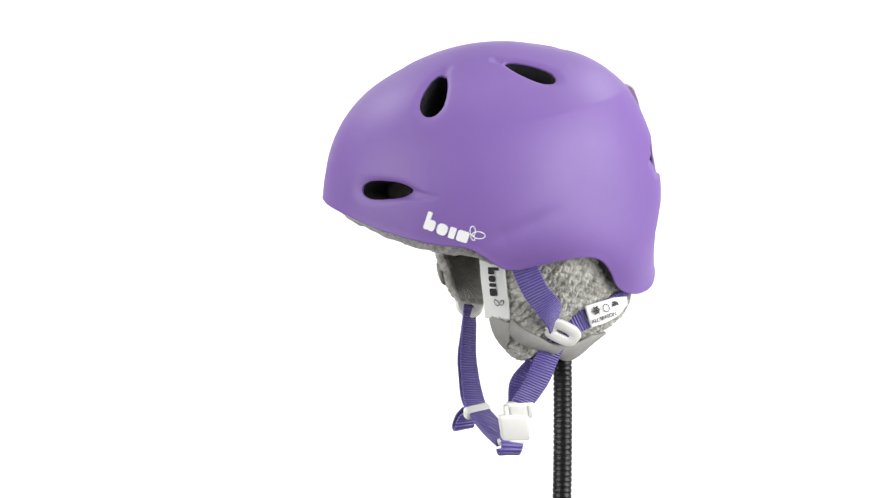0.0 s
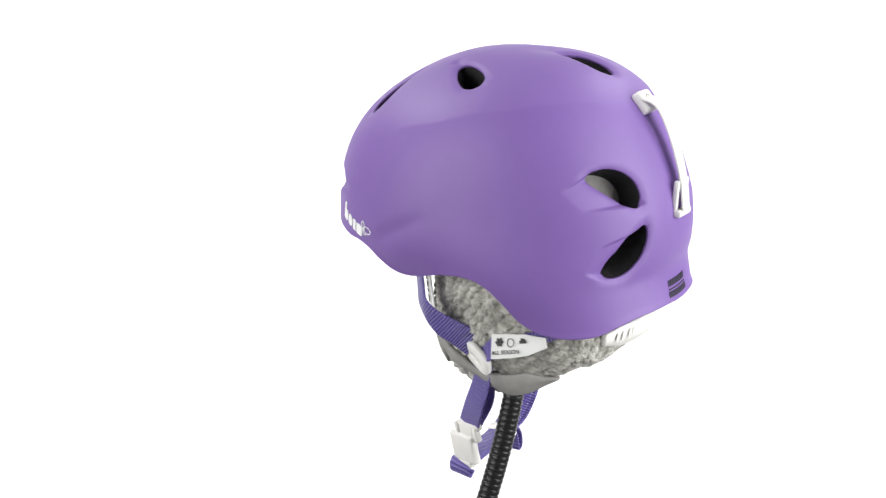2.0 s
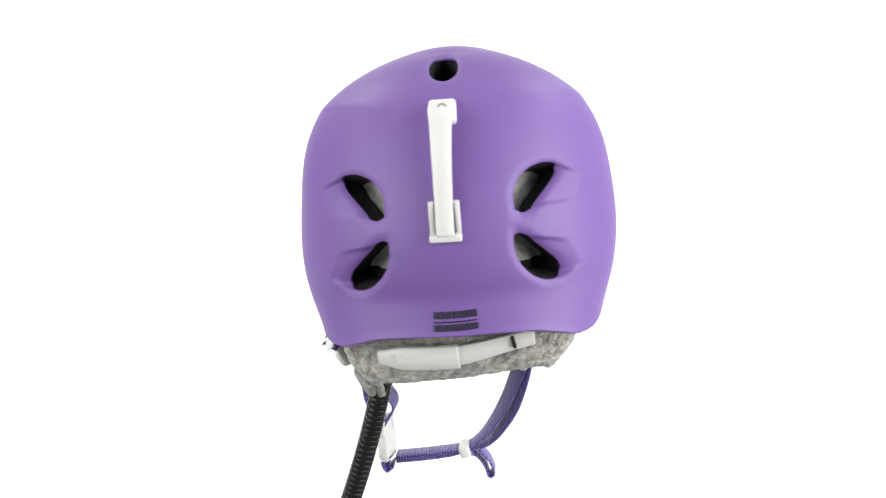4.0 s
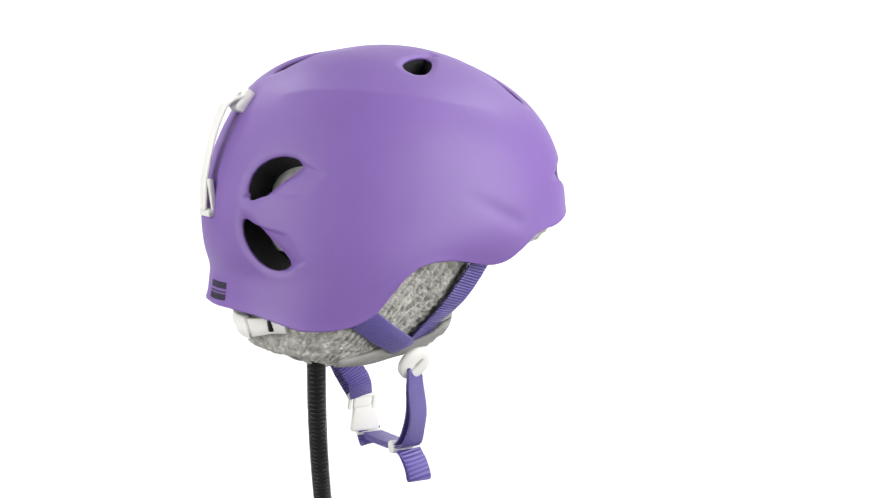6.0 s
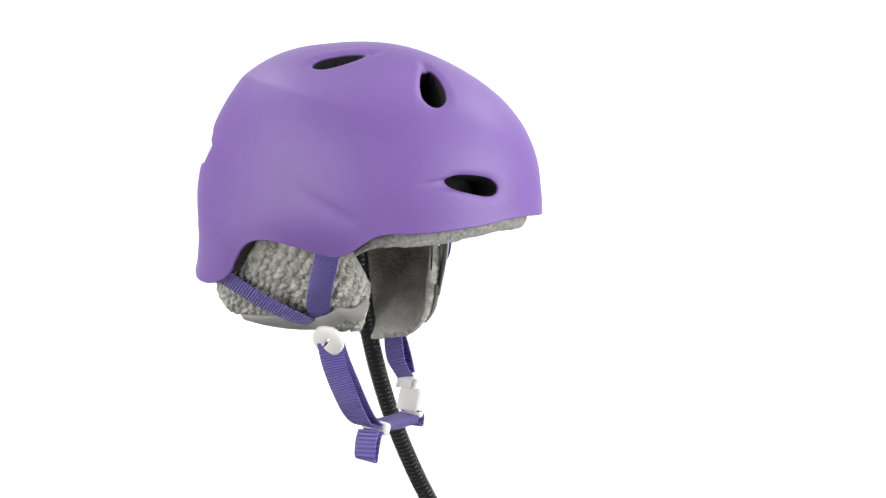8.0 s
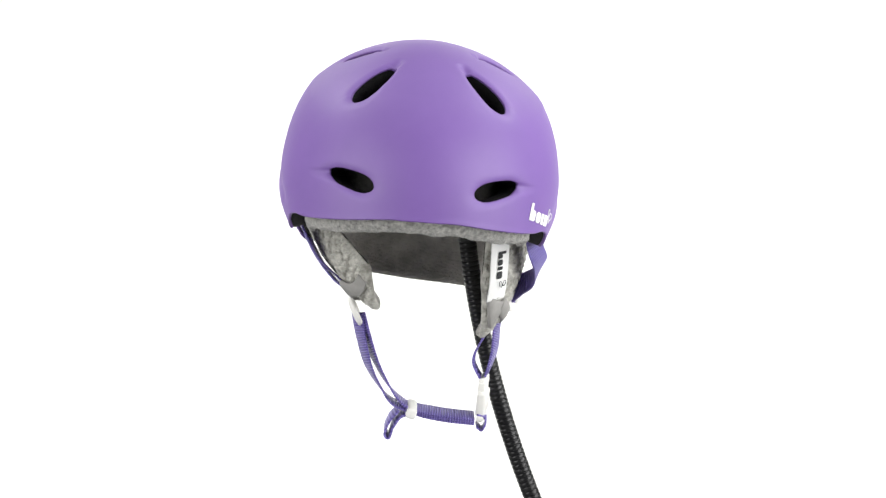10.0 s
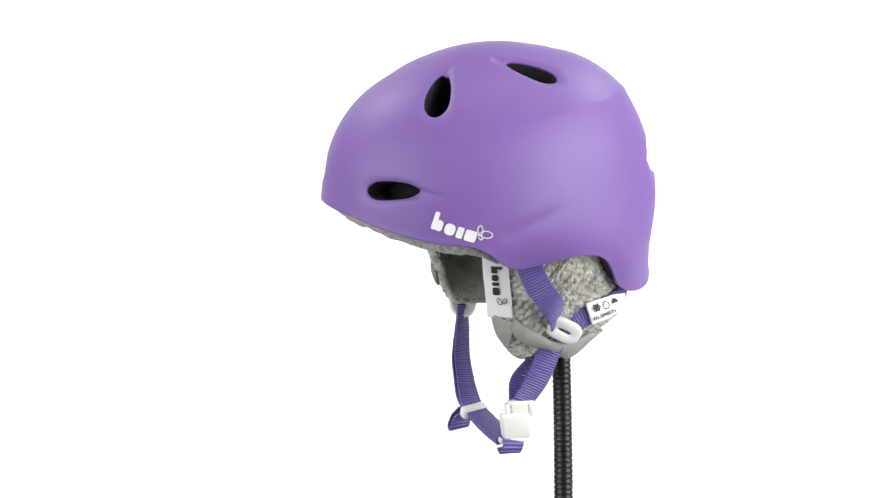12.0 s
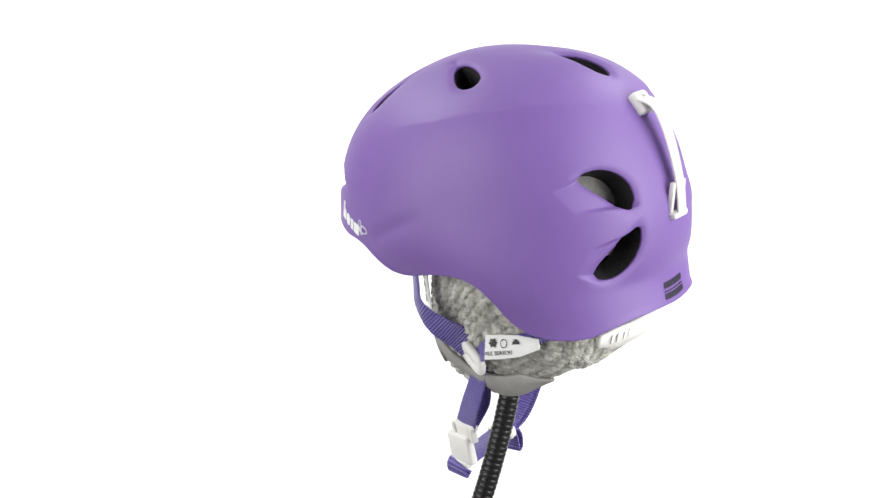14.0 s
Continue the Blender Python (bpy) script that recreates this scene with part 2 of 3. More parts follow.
def vent_field(P):
    """Distance (mm) outside the nearest vent's edge; P in mm."""
    out = np.full(P.shape[:-1], 99.0)
    for side in (1, -1):
        for a, b, wide, taper, power, bow in VENTS + ([CROWN] if side == 1 else []):
            A, B = on_shell(mirrored(a, side))[0], on_shell(mirrored(b, side))[0]
            M, n = on_shell((A + B) / 2)
            u = unit(B - A)
            w = unit(np.cross(n, u))
            half = np.linalg.norm(B - A) / 2
            R = P - M
            s, v, h = R @ u / half, R @ w / (wide / 2), R @ n
            v = (v - bow * side * (1 - s * s)) / np.clip(1 + taper * s, 0.4, 2)
            rr = (np.abs(s) ** power + np.abs(v) ** 2) ** 0.5
            d = (rr - 1) * (wide / 2) * np.where(np.abs(s) > np.abs(v), 1.25, 1.0)
            out = np.minimum(out, np.where(np.abs(h) < 25, d, 99.0))
    return out


def segment_gap(P, a, b):
    a, b = np.asarray(a, float), np.asarray(b, float)
    t = np.clip((P - a) @ (b - a) / ((b - a) @ (b - a)), 0, 1)
    return np.linalg.norm(P - a - t[..., None] * (b - a), axis=-1), t


def facet(P, a, b, c, e):
    """1 along the vent's chord ab, falling to 0 at the far line ce, with a crease along ac and along be."""
    n = unit((a + b + c + e) / 4 - HEART * 1000)
    far, mid = (c + e) / 2, (a + b) / 2

    def side_of(p, q, inner):
        w = unit(np.cross(n, q - p))
        return (P - p) @ w * np.sign((inner - p) @ w)
    near, away = side_of(a, b, far), side_of(c, e, mid)
    gap = np.minimum(side_of(a, c, (mid + far) / 2), side_of(b, e, (mid + far) / 2))
    fall = np.clip(away / np.maximum(near + away, 1.0), 0, 1) * np.clip(1 + near / 3.0, 0, 1)
    step = np.clip(gap / 2.4, 0, 1)
    return fall * step * step * (3 - 2 * step) * (np.abs((P - mid) @ n) < 30)


def relief(P):
    """How far (mm) the shell's face is pushed outward."""
    out = np.zeros(P.shape[:-1])
    d = vent_field(P)
    lip = np.clip(1 - d / 6.5, 0, 1)
    out -= 2.6 * lip**2.2
    for side in (1, -1):
        for a, b, deep, wide in GROOVES:
            line = [on_shell(mirrored(np.asarray(a) + (np.asarray(b) - np.asarray(a)) * k / 5, side))[0] for k in range(6)]
            near = [segment_gap(P, p, q) for p, q in zip(line, line[1:])]
            g = np.min([n[0] for n in near], axis=0)
            t = segment_gap(P, line[0], line[-1])[1]
            out -= deep * np.exp(-(g / wide) ** 2) * np.clip((1 - t) * 2.2, 0, 1) * np.clip(0.25 + t * 5, 0, 1)
        for a, b, c, e, deep in FACETS:
            out -= deep * facet(P, *[on_shell(mirrored(p, side))[0] for p in (a, b, c, e)])
        for c, wide, deep in SCOOPS:
            g = np.linalg.norm(P - on_shell(mirrored(c, side))[0], axis=-1)
            out -= deep * np.exp(-(g / wide) ** 2)
        pts = [on_shell(mirrored(p, side))[0] for p in RIDGE]
        gap = np.min([segment_gap(P, p, q)[0] for p, q in zip(pts, pts[1:])], axis=0)
        fade = np.clip((P[..., 1] + 60) / 50, 0, 1) * np.clip((100 - P[..., 1]) / 25, 0, 1)
        out += 1.5 * np.exp(-gap / 9.0) * fade
    # the nape is drawn in and then flicks out at its edge
    az = np.degrees(np.abs(np.arctan2(P[..., 0], -P[..., 1])))
    back = np.clip((az - 128) / 30, 0, 1)
    out += back * (1.0 * np.clip((-88 - P[..., 2]) / 16, 0, 1.3) ** 1.5 - 1.6 * np.exp(-((P[..., 2] + 82) / 9) ** 2))
    edge = P[..., 2] - rim(np.degrees(np.arctan2(P[..., 0], -P[..., 1])))
    out += 1.0 * np.exp(-((edge - 1.0) / 2.4) ** 2) * (0.45 + 0.55 * back)
    out += 1.2 * np.exp(-(np.linalg.norm(P - [0, -45, 70], axis=-1) / 48) ** 2)
    return out


def clip(V, F, val):
    """Cuts a triangle mesh along val = 0 and keeps what is above."""
    V, keep, cut, made = list(V), [], {}, {}
    pos = val > 0
    cnt = pos[F].sum(1)
    keep = [tuple(f) for f in F[cnt == 3]]

    def cross(i, j):
        key = (min(i, j), max(i, j))
        if key not in made:
            t = val[i] / (val[i] - val[j])
            made[key] = len(V)
            V.append(V[i] + (V[j] - V[i]) * t)
        return made[key]
    for f in F[(cnt == 1) | (cnt == 2)]:
        f = list(f)
        while not (pos[f[0]] and not pos[f[2]]):
            f = f[1:] + f[:1]
        a, b, c = f
        if pos[b]:
            x, y = cross(b, c), cross(a, c)
            keep += [(a, b, x), (a, x, y)]
        else:
            keep.append((a, cross(a, b), cross(a, c)))
    V, keep = np.array(V), np.array(keep)
    used = np.unique(keep)
    lut = np.full(len(V), -1)
    lut[used] = np.arange(len(used))
    return V[used], lut[keep]


def normals(V, F):
    n = np.zeros_like(V)
    fn = np.cross(V[F[:, 1]] - V[F[:, 0]], V[F[:, 2]] - V[F[:, 0]])
    for k in range(3):
        np.add.at(n, F[:, k], fn)
    return unit(n)


def borders(F):
    e = np.concatenate([F[:, [0, 1]], F[:, [1, 2]], F[:, [2, 0]]])
    key = np.sort(e, axis=1)
    _, idx, cnt = np.unique(key, axis=0, return_index=True, return_counts=True)
    return e[idx[cnt == 1]]


def dome(name, sink, thick, vent_gap, rim_gap, n_az, n_el, mat, parent, label, round_edge, worked=True, vented=True, behind=-999.0, low=-999.0):
    """A clipped, vented dome with thickness: outer face, inner face and rounded edges between."""
    az = np.linspace(0, 2 * math.pi, n_az, endpoint=False)
    el = np.radians(np.linspace(-40, 89.6, n_el))
    E, A = np.meshgrid(el, az, indexing="ij")
    D = np.stack([np.cos(E) * np.sin(A), -np.cos(E) * np.cos(A), np.sin(E)], -1)
    P = (HEART + D * reach(D)[..., None]) * 1000
    val = np.minimum(vent_field(P) - vent_gap if vented else 99.0, P[..., 2] - rim(np.degrees(np.arctan2(P[..., 0], -P[..., 1]))) - rim_gap)
    val = np.minimum(val, np.minimum(P[..., 1] - behind, P[..., 2] - low))
    V = (P + D * np.minimum(relief(P), 0.5)[..., None] if not worked else P + D * relief(P)[..., None]).reshape(-1, 3)
    q = np.array(grid_faces(n_el, n_az, wrap_cols=True))
    F = np.concatenate([q[:, [0, 1, 2]], q[:, [0, 2, 3]]])
    top = n_az * (n_el - 1)
    cap = np.array([(top + i, top + (i + 1) % n_az, len(V)) for i in range(n_az)])
    V = np.vstack([V, [V[top:top + n_az].mean(0)]])
    val = np.r_[val.ravel(), 99.0]
    F = np.concatenate([F, cap])
    V, F = clip(V, F, val)
    N = normals(V, F) if worked else unit(V - HEART * 1000)
    outer = V - N * sink
    inner = V - N * (sink + thick)
    B = borders(F)
    n = len(V)
    # edge strip: outwards along the sheet from each border vertex, for a rounded lip
    out = np.zeros_like(V)
    for a, b in B:
        o = np.cross(V[b] - V[a], N[a])
        out[a] += o
        out[b] += o
    out = unit(out)
    ids = np.unique(B)
    lut = np.full(n, -1)
    lut[ids] = np.arange(len(ids))
    strip = []
    for h, o in ((0.0, 0.0), (0.15, 0.7), (0.5, 1.0), (0.85, 0.7), (1.0, 0.0)):
        strip.append(V[ids] - N[ids] * (sink + thick * h) + out[ids] * o * round_edge)
    base, m = 2 * n, len(ids)
    faces = F.tolist() + (F[:, ::-1] + n).tolist()
    for k in range(4):
        for a, b in B:
            i, j = lut[a], lut[b]
            faces.append((base + k * m + j, base + k * m + i, base + (k + 1) * m + i, base + (k + 1) * m + j))
    return thing(name, np.vstack([outer, inner] + strip) / 1000, faces, mat, parent, label)


def printed(name, outlines, origin, right, up, mat, parent, label="", lift=0.4, scale=1.0):
    """Flat print laid on the shell: outlines in mm on a plane at origin, pushed onto the shell's face."""
    right, up = unit(right), unit(up)
    bm = bmesh.new()
    for pts in outlines:
        vs = []
        for x, y in pts:
            p, d = on_shell(np.asarray(origin) + (right * x + up * y) * scale)
            p = p + d * (relief(p[None])[0] + lift)
            vs.append(bm.verts.new(Vector(p / 1000)))
        bm.faces.new(vs)
    bmesh.ops.triangulate(bm, faces=bm.faces[:])
    bmesh.ops.recalc_face_normals(bm, faces=bm.faces[:])
    me = bpy.data.meshes.new(name)
    bm.to_mesh(me)
    bm.free()
    me.materials.append(mat)
    ob = new(name, me)
    ob.parent = parent
    sol = ob.modifiers.new("film", "SOLIDIFY")
    sol.thickness, sol.offset = 0.0004, 0
    if label:
        tagged(ob, label)
    return ob


def pill(x, y, w, h, r=None, slant=0.0, n=4):
    """A rounded bar as an outline."""
    r = min(w, h) / 2 * 0.7 if r is None else r
    out = []
    for cx, cy, a0 in ((x + w - r, y + h - r, 0), (x + r, y + h - r, 90), (x + r, y + r, 180), (x + w - r, y + r, 270)):
        for i in range(n + 1):
            a = math.radians(a0 + 90 * i / n)
            px, py = cx + r * math.cos(a), cy + r * math.sin(a)
            out.append((px + slant * (py - y), py))
    return out


def loop_strips(cx, cy, rx, ry, turn, width=0.7, n=16):
    """An oval outline as quads."""
    out = []
    c, s = math.cos(turn), math.sin(turn)
    ring = lambda a, k: (cx + c * (rx + k) * math.cos(a) - s * (ry + k) * math.sin(a), cy + s * (rx + k) * math.cos(a) + c * (ry + k) * math.sin(a))
    for i in range(n):
        a, b = 2 * math.pi * i / n, 2 * math.pi * (i + 1) / n
        out.append([ring(a, -width / 2), ring(a, width / 2), ring(b, width / 2), ring(b, -width / 2)])
    return out


# ---- the soft liner: top and bottom edge of the wool, column by column (mm) ----
EDGE = [((60, -42, -74), (60, -41, -116)), ((76, -29, -74), (65, -36, -148)), ((93, -10, -74), (67, -19, -170)),
        ((100, 5, -74), (67, 4, -177)), ((100, 25, -76), (67, 27, -180)), ((94, 48, -88), (66, 52.5, -165)),
        ((82, 70, -100), (63.5, 78, -151)), ((56, 86, -104), (47, 89, -149.5)), ((0, 96, -102), (0, 90, -148)),
        ((-56, 86, -104), (-50, 89, -143)), ((-82, 70, -100), (-58, 78, -147)), ((-96, 45, -86), (-48, 50, -153)),
        ((-100, 18, -74), (-31, 22, -157)), ((-97, -8, -74), (-29, -8, -156)), ((-90, -26, -74), (-31, -27, -149)),
        ((-76, -38, -74), (-37, -38, -114))]
EDGE_TOP = [e[0] for e in EDGE]
EDGE_LOW = [e[1] for e in EDGE]


def liner_face(s, v, lift=0.0):
    """Points of the liner's outer face: s along the columns, v from its top (0) to its bottom (1)."""
    k = np.arange(len(EDGE))
    T, B = hermite(k, EDGE_TOP, s), hermite(k, EDGE_LOW, s)
    T2, B2 = hermite(k, EDGE_TOP, s + 0.02), hermite(k, EDGE_LOW, s + 0.02)
    n = unit(np.cross(B - T, (T2 + B2) - (T + B)))
    n = np.where((n * (T + [0, -20, 0])).sum(-1, keepdims=True) < 0, -n, n)
    v = np.asarray(v, float)[..., None]
    return T + (B - T) * v + n * (7.0 * np.clip(np.minimum(s, 15 - s) / 2.0, 0, 1)[..., None] * np.sin(np.pi * np.clip(v, 0, 1)) + lift), n


def wool(name, s0, s1, thick, parent, label, ends, ns=210, nv=140, knit=1.9):
    """A padded piece of the liner with a knitted outer face and rounded edges."""
    s = np.linspace(s0, s1, ns)
    S, Vv = np.meshgrid(s, np.linspace(0, 1, nv), indexing="ij")
    O, n = liner_face(S, Vv)
    close = np.ones_like(s)
    if ends[0]:
        close = np.minimum(close, np.sqrt(np.clip((s - s0) / 0.35, 0, 1) * (2 - np.clip((s - s0) / 0.35, 0, 1))))
    if ends[1]:
        close = np.minimum(close, np.sqrt(np.clip((s1 - s) / 0.35, 0, 1) * (2 - np.clip((s1 - s) / 0.35, 0, 1))))
    th = thick * np.maximum(close, 0.03)[:, None] * np.sqrt(np.clip(1 - np.clip((Vv - 0.86) / 0.14, 0, 1) ** 2, 0.01, 1))
    along = np.r_[0, np.cumsum(np.linalg.norm(np.diff(O[:, nv // 2], axis=0), axis=1))][:, None] + 0 * Vv
    down = np.linalg.norm(O - O[:, :1], axis=-1)
    row = down / 5.6
    jit = np.array([noise.noise(Vector(p / 9)) for p in O.reshape(-1, 3)]).reshape(O.shape[:2])
    row = row + 0.4 * jit
    col = along / 9.6 + 0.5 * (np.floor(row) % 2) + 0.35 * np.roll(jit, 7, axis=0)
    cx, cy = col - np.floor(col) - 0.5, row - np.floor(row) - 0.5
    # each stitch is a slanting oval loop, the rows staggered
    stitch = np.sqrt(np.clip(1 - (cx / 0.5) ** 2 - ((cy + 0.45 * cx) / 0.52) ** 2, 0, 1))
    fine = np.array([noise.noise(Vector(p / 1.7)) for p in O.reshape(-1, 3)]).reshape(O.shape[:2])
    bumpy = (stitch * knit + jit * 0.8 + fine * 0.9 - knit * 0.36)[..., None]
    mid = O - n * thick / 2
    out = mid + n * (th[..., None] / 2 + bumpy)
    inn = mid - n * (th[..., None] / 2 + 0.8 * fine[..., None])
    L = np.concatenate([out, inn[:, ::-1]], axis=1)
    F = grid_faces(ns, 2 * nv, wrap_cols=True) + [tuple(range(2 * nv))[::-1], tuple((ns - 1) * 2 * nv + i for i in range(2 * nv))]
    ob = thing(name, L.reshape(-1, 3) / 1000, F, KNIT, parent, label)
    # the face towards the head is plush
    ob.data.materials.append(INSIDE)
    side = [1 if k < (ns - 1) * 2 * nv and nv + 4 < k % (2 * nv) < 2 * nv - 1 else 0 for k in range(len(F))]
    ob.data.polygons.foreach_set("material_index", side)
    return ob


def tape(name, s0, s1, v0, v1, parent, label, lift=2.0, ns=50):
    """A flat binding tape sewn on the liner's outer face; v0 and v1 are tables of its two edges."""
    s = np.linspace(s0, s1, ns)
    t = np.linspace(0, 1, ns)
    a, b = np.interp(t, np.linspace(0, 1, len(v0)), v0), np.interp(t, np.linspace(0, 1, len(v1)), v1)
    stand_off = np.interp(t, [0, 0.35, 0.65, 1], [2.0, lift, lift, 2.0])
    rows = []
    for q, h in ((0, -2.5), (0, 0), (0.06, 0.7), (0.5, 1.2), (0.94, 0.7), (1, 0), (1, -2.5)):
        rows.append(liner_face(s, a + (b - a) * q, (stand_off + h)[:, None])[0])
    V = np.stack(rows, 1).reshape(-1, 3)
    n = len(rows)
    return thing(name, V / 1000, grid_faces(ns, n, wrap_cols=True) + [tuple(range(n))[::-1], tuple((ns - 1) * n + i for i in range(n))], BINDING, parent, label)


def brow(parent):
    """The fleece roll under the front edge of the shell."""
    az = np.linspace(-60, 60, 130)
    ring = 28
    V = []
    for a in az:
        z = float(rim(a)) - 1.5
        z = min(z, -52)
        d = np.array([math.sin(math.radians(a)), -math.cos(math.radians(a)), 0])
        edge = on_shell(np.array([0, 0, z]) + d * 130)[0]
        c = edge - d * 22
        c[2] = z - 2.5
        k = math.sqrt(max(0.02, 1 - (a / 60.5) ** 8))
        for i in range(ring):
            t = 2 * math.pi * i / ring
            p = c + d * 10.0 * k * math.cos(t) + np.array([0, 0, 1]) * 8.4 * k * math.sin(t)
            b = noise.noise(Vector(p / 6)) * 1.6 + noise.noise(Vector(p / 1.8)) * 1.1
            V.append(p + (d * math.cos(t) + np.array([0, 0, 1]) * math.sin(t)) * b * k)
    F = grid_faces(len(az), ring, wrap_cols=True) + [tuple(range(ring))[::-1], tuple((len(az) - 1) * ring + i for i in range(ring))]
    return thing("brow_pad", np.array(V) / 1000, F, FLEECE, parent, "grey fleece brow roll under the front edge")


def text_on(name, words, origin, right, up, size, mat, parent, label):
    cu = bpy.data.curves.new(name, "FONT")
    cu.body, cu.size, cu.extrude = words, size / 1000, 0.00015
    tmp = bpy.data.objects.new(name, cu)
    scene.collection.objects.link(tmp)
    me = bpy.data.meshes.new_from_object(tmp.evaluated_get(bpy.context.evaluated_depsgraph_get()))
    bpy.data.objects.remove(tmp)
    me.name = name
    me.materials.clear()
    me.materials.append(mat)
    r, u = unit(right), unit(up)
    w = np.cross(r, u)
    for v in me.vertices:
        v.co = Vector(np.asarray(origin) / 1000 + r * v.co.x + u * v.co.y + w * v.co.z)
    ob = new(name, me)
    ob.parent = parent
    return tagged(ob, label)


def flat_print(name, outlines, origin, right, up, mat, parent, label=""):
    """Flat print on a plane label."""
    r, u = unit(right), unit(up)
    w = np.cross(r, u)
    V, F = [], []
    for pts in outlines:
        n, m = len(V), len(pts)
        for k in (0.0, 0.25):
            V += [np.asarray(origin) + r * x + u * y + w * k for x, y in pts]
        F += [tuple(n + m + i for i in range(m)), tuple(n + i for i in range(m))[::-1]]
        F += [(n + i, n + (i + 1) % m, n + m + (i + 1) % m, n + m + i) for i in range(m)]
    return thing(name, np.array(V) / 1000, F, mat, parent, label, smooth=False)


# ---- build ----
studio()
helmet = tagged(new("helmet"), "matte purple ski helmet with grey wool flaps on black stand", "helmet")
dome("shell", 0.0, 2.6, 0.9, 0.9, 600, 260, PURPLE, helmet, "matte purple vented outer shell", 0.9)
dome("foam_liner", 3.0, 20.0, 1.6, 0.6, 300, 130, FOAM, helmet, "black foam core inside the shell", 0.4, worked=False)
dome("comfort_lining", 26.6, 2.5, 0.0, 9.0, 120, 60, LINING, helmet, "dark grey fabric lining inside the foam", 0.4, worked=False, vented=False)
dome("rear_pad", 24.2, 1.4, 0.0, 9.0, 160, 90, PADDING, helmet, "grey brushed padding behind the rear vents", 0.3, worked=False, vented=False, behind=82.0, low=-70.0)
brow(helmet)
flap_l = wool("ear_flap", 0.0, 6.2, 9.0, helmet, "grey chunky knit ear flap spread outward by the stand", (True, False))
flap_r = wool("ear_flap", 9.8, 15.0, 9.0, helmet, "grey chunky knit ear flap hanging inward", (False, True))
wool("neck_roll", 6.1, 9.9, 10.0, helmet, "grey wool neck roll below the rear edge", (False, False), knit=1.3)
tape("binding", 1.5, 5.5, (0.64, 0.67, 0.74, 0.74, 0.77, 0.975), (0.80, 0.80, 0.82, 0.92, 1.0, 1.0), flap_l, "smooth grey binding tape", lift=4.5)
tape("binding", 0.35, 1.6, (0.93, 0.78, 0.67), (1.01, 0.99, 0.96), flap_l, "smooth grey binding tape")
tape("binding", 10.4, 14.6, (0.86, 0.75, 0.74, 0.62, 0.80), (0.98, 0.95, 0.88, 0.77, 0.93), flap_r, "smooth grey binding tape", lift=5.0)

# straps of the wearer's left side
ribbon("strap", [(96, -34, -74), (100.5, -29.5, -88), (106, -24.5, -100), (106.5, -16.5, -109.5), (102, -7.5, -118.5), (93.5, 1, -127), (87, 8, -136)],
       [(0.66, 0.72, 0.2), (0.66, 0.7, 0.25), (0.6, 0.7, 0.38), (0.35, 0.75, 0.55), (-0.05, 0.78, 0.6), (-0.35, 0.8, 0.4), (-0.3, 0.82, 0.4)],
       20, 1.6, WEB, helmet)
ribbon("strap", [(85, 74, -115), (91.5, 60, -120), (94.5, 44, -126.2), (95.5, 29, -129.8), (91.5, 18, -136), (87, 12, -142)],
       [(-0.1, 0, 1), (-0.25, -0.1, 0.95), (-0.4, -0.2, 0.9), (-0.5, -0.33, 0.8), (-0.45, -0.3, 0.83), (-0.3, -0.1, 0.9)], 17.5, 1.6, WEB, helmet,
       tapers=[0.5, 0.6, 0.8, 1.0, 1.05, 0.9])
ribbon("strap", [(86, 12, -145), (78.5, 7.5, -163), (77, -1, -186), (70.5, -10.5, -208)],
       [(0.35, 0.92, -0.1), (0.38, 0.92, -0.15), (0.34, 0.93, -0.12), (0.2, 0.97, -0.1)], 19, 1.8, WEB, helmet)
ribbon("strap", [(82, 11, -148), (69, 4, -172), (59.5, -5.5, -193), (67, -11, -209)],
       [(0.25, 0.95, -0.1), (0.2, 0.96, -0.1), (0.15, 0.98, -0.1), (0.15, 0.98, -0.1)], 19, 1.8, WEB, helmet)
# chin strap with its folded layers
for k, dz in enumerate((2.4, 0.2, -2.0)):
    ribbon("chin_strap", [(63, -19, -243 + dz), (40, -19, -242 + dz), (20, -18, -240 + dz * 0.9), (9.7, -18, -238 + dz * 0.5)],
           [(0, 1, 0.08)] * 4, 19 - k, 1.7, WEB, helmet)
ribbon("strap", [(9.7, -18, -238), (-2, -16.5, -230.5), (-13, -14.5, -219), (-25, -12, -200), (-35, -7, -178), (-42, -4, -160)],
       [(0, 1, 0.04), (-0.1, 1, 0.04), (-0.25, 0.95, 0), (-0.35, 0.93, 0), (-0.45, 0.88, 0), (-0.55, 0.82, 0)], 19, 1.7, WEB, helmet)
ribbon("strap", [(9.7, -18, -239), (-9, -15.5, -233), (-21.5, -13.5, -219.5), (-31.5, -11.5, -203), (-39.5, -6, -180), (-44, -3, -160)],
       [(0, 1, 0.04), (-0.1, 1, 0.04), (-0.3, 0.95, 0), (-0.4, 0.93, 0), (-0.45, 0.88, 0), (-0.55, 0.82, 0)], 19, 1.7, WEB, helmet)
ribbon("strap_end", [(9, -18, -240), (0, -19, -243), (-6, -20.5, -252), (-9, -21, -261.5), (-13, -21, -259), (-10, -19.5, -248), (-3, -18, -239)],
       [(0, 1, 0.05)] * 7, 19, 1.8, WEB, helmet, "folded purple webbing end", rib=0.0018)
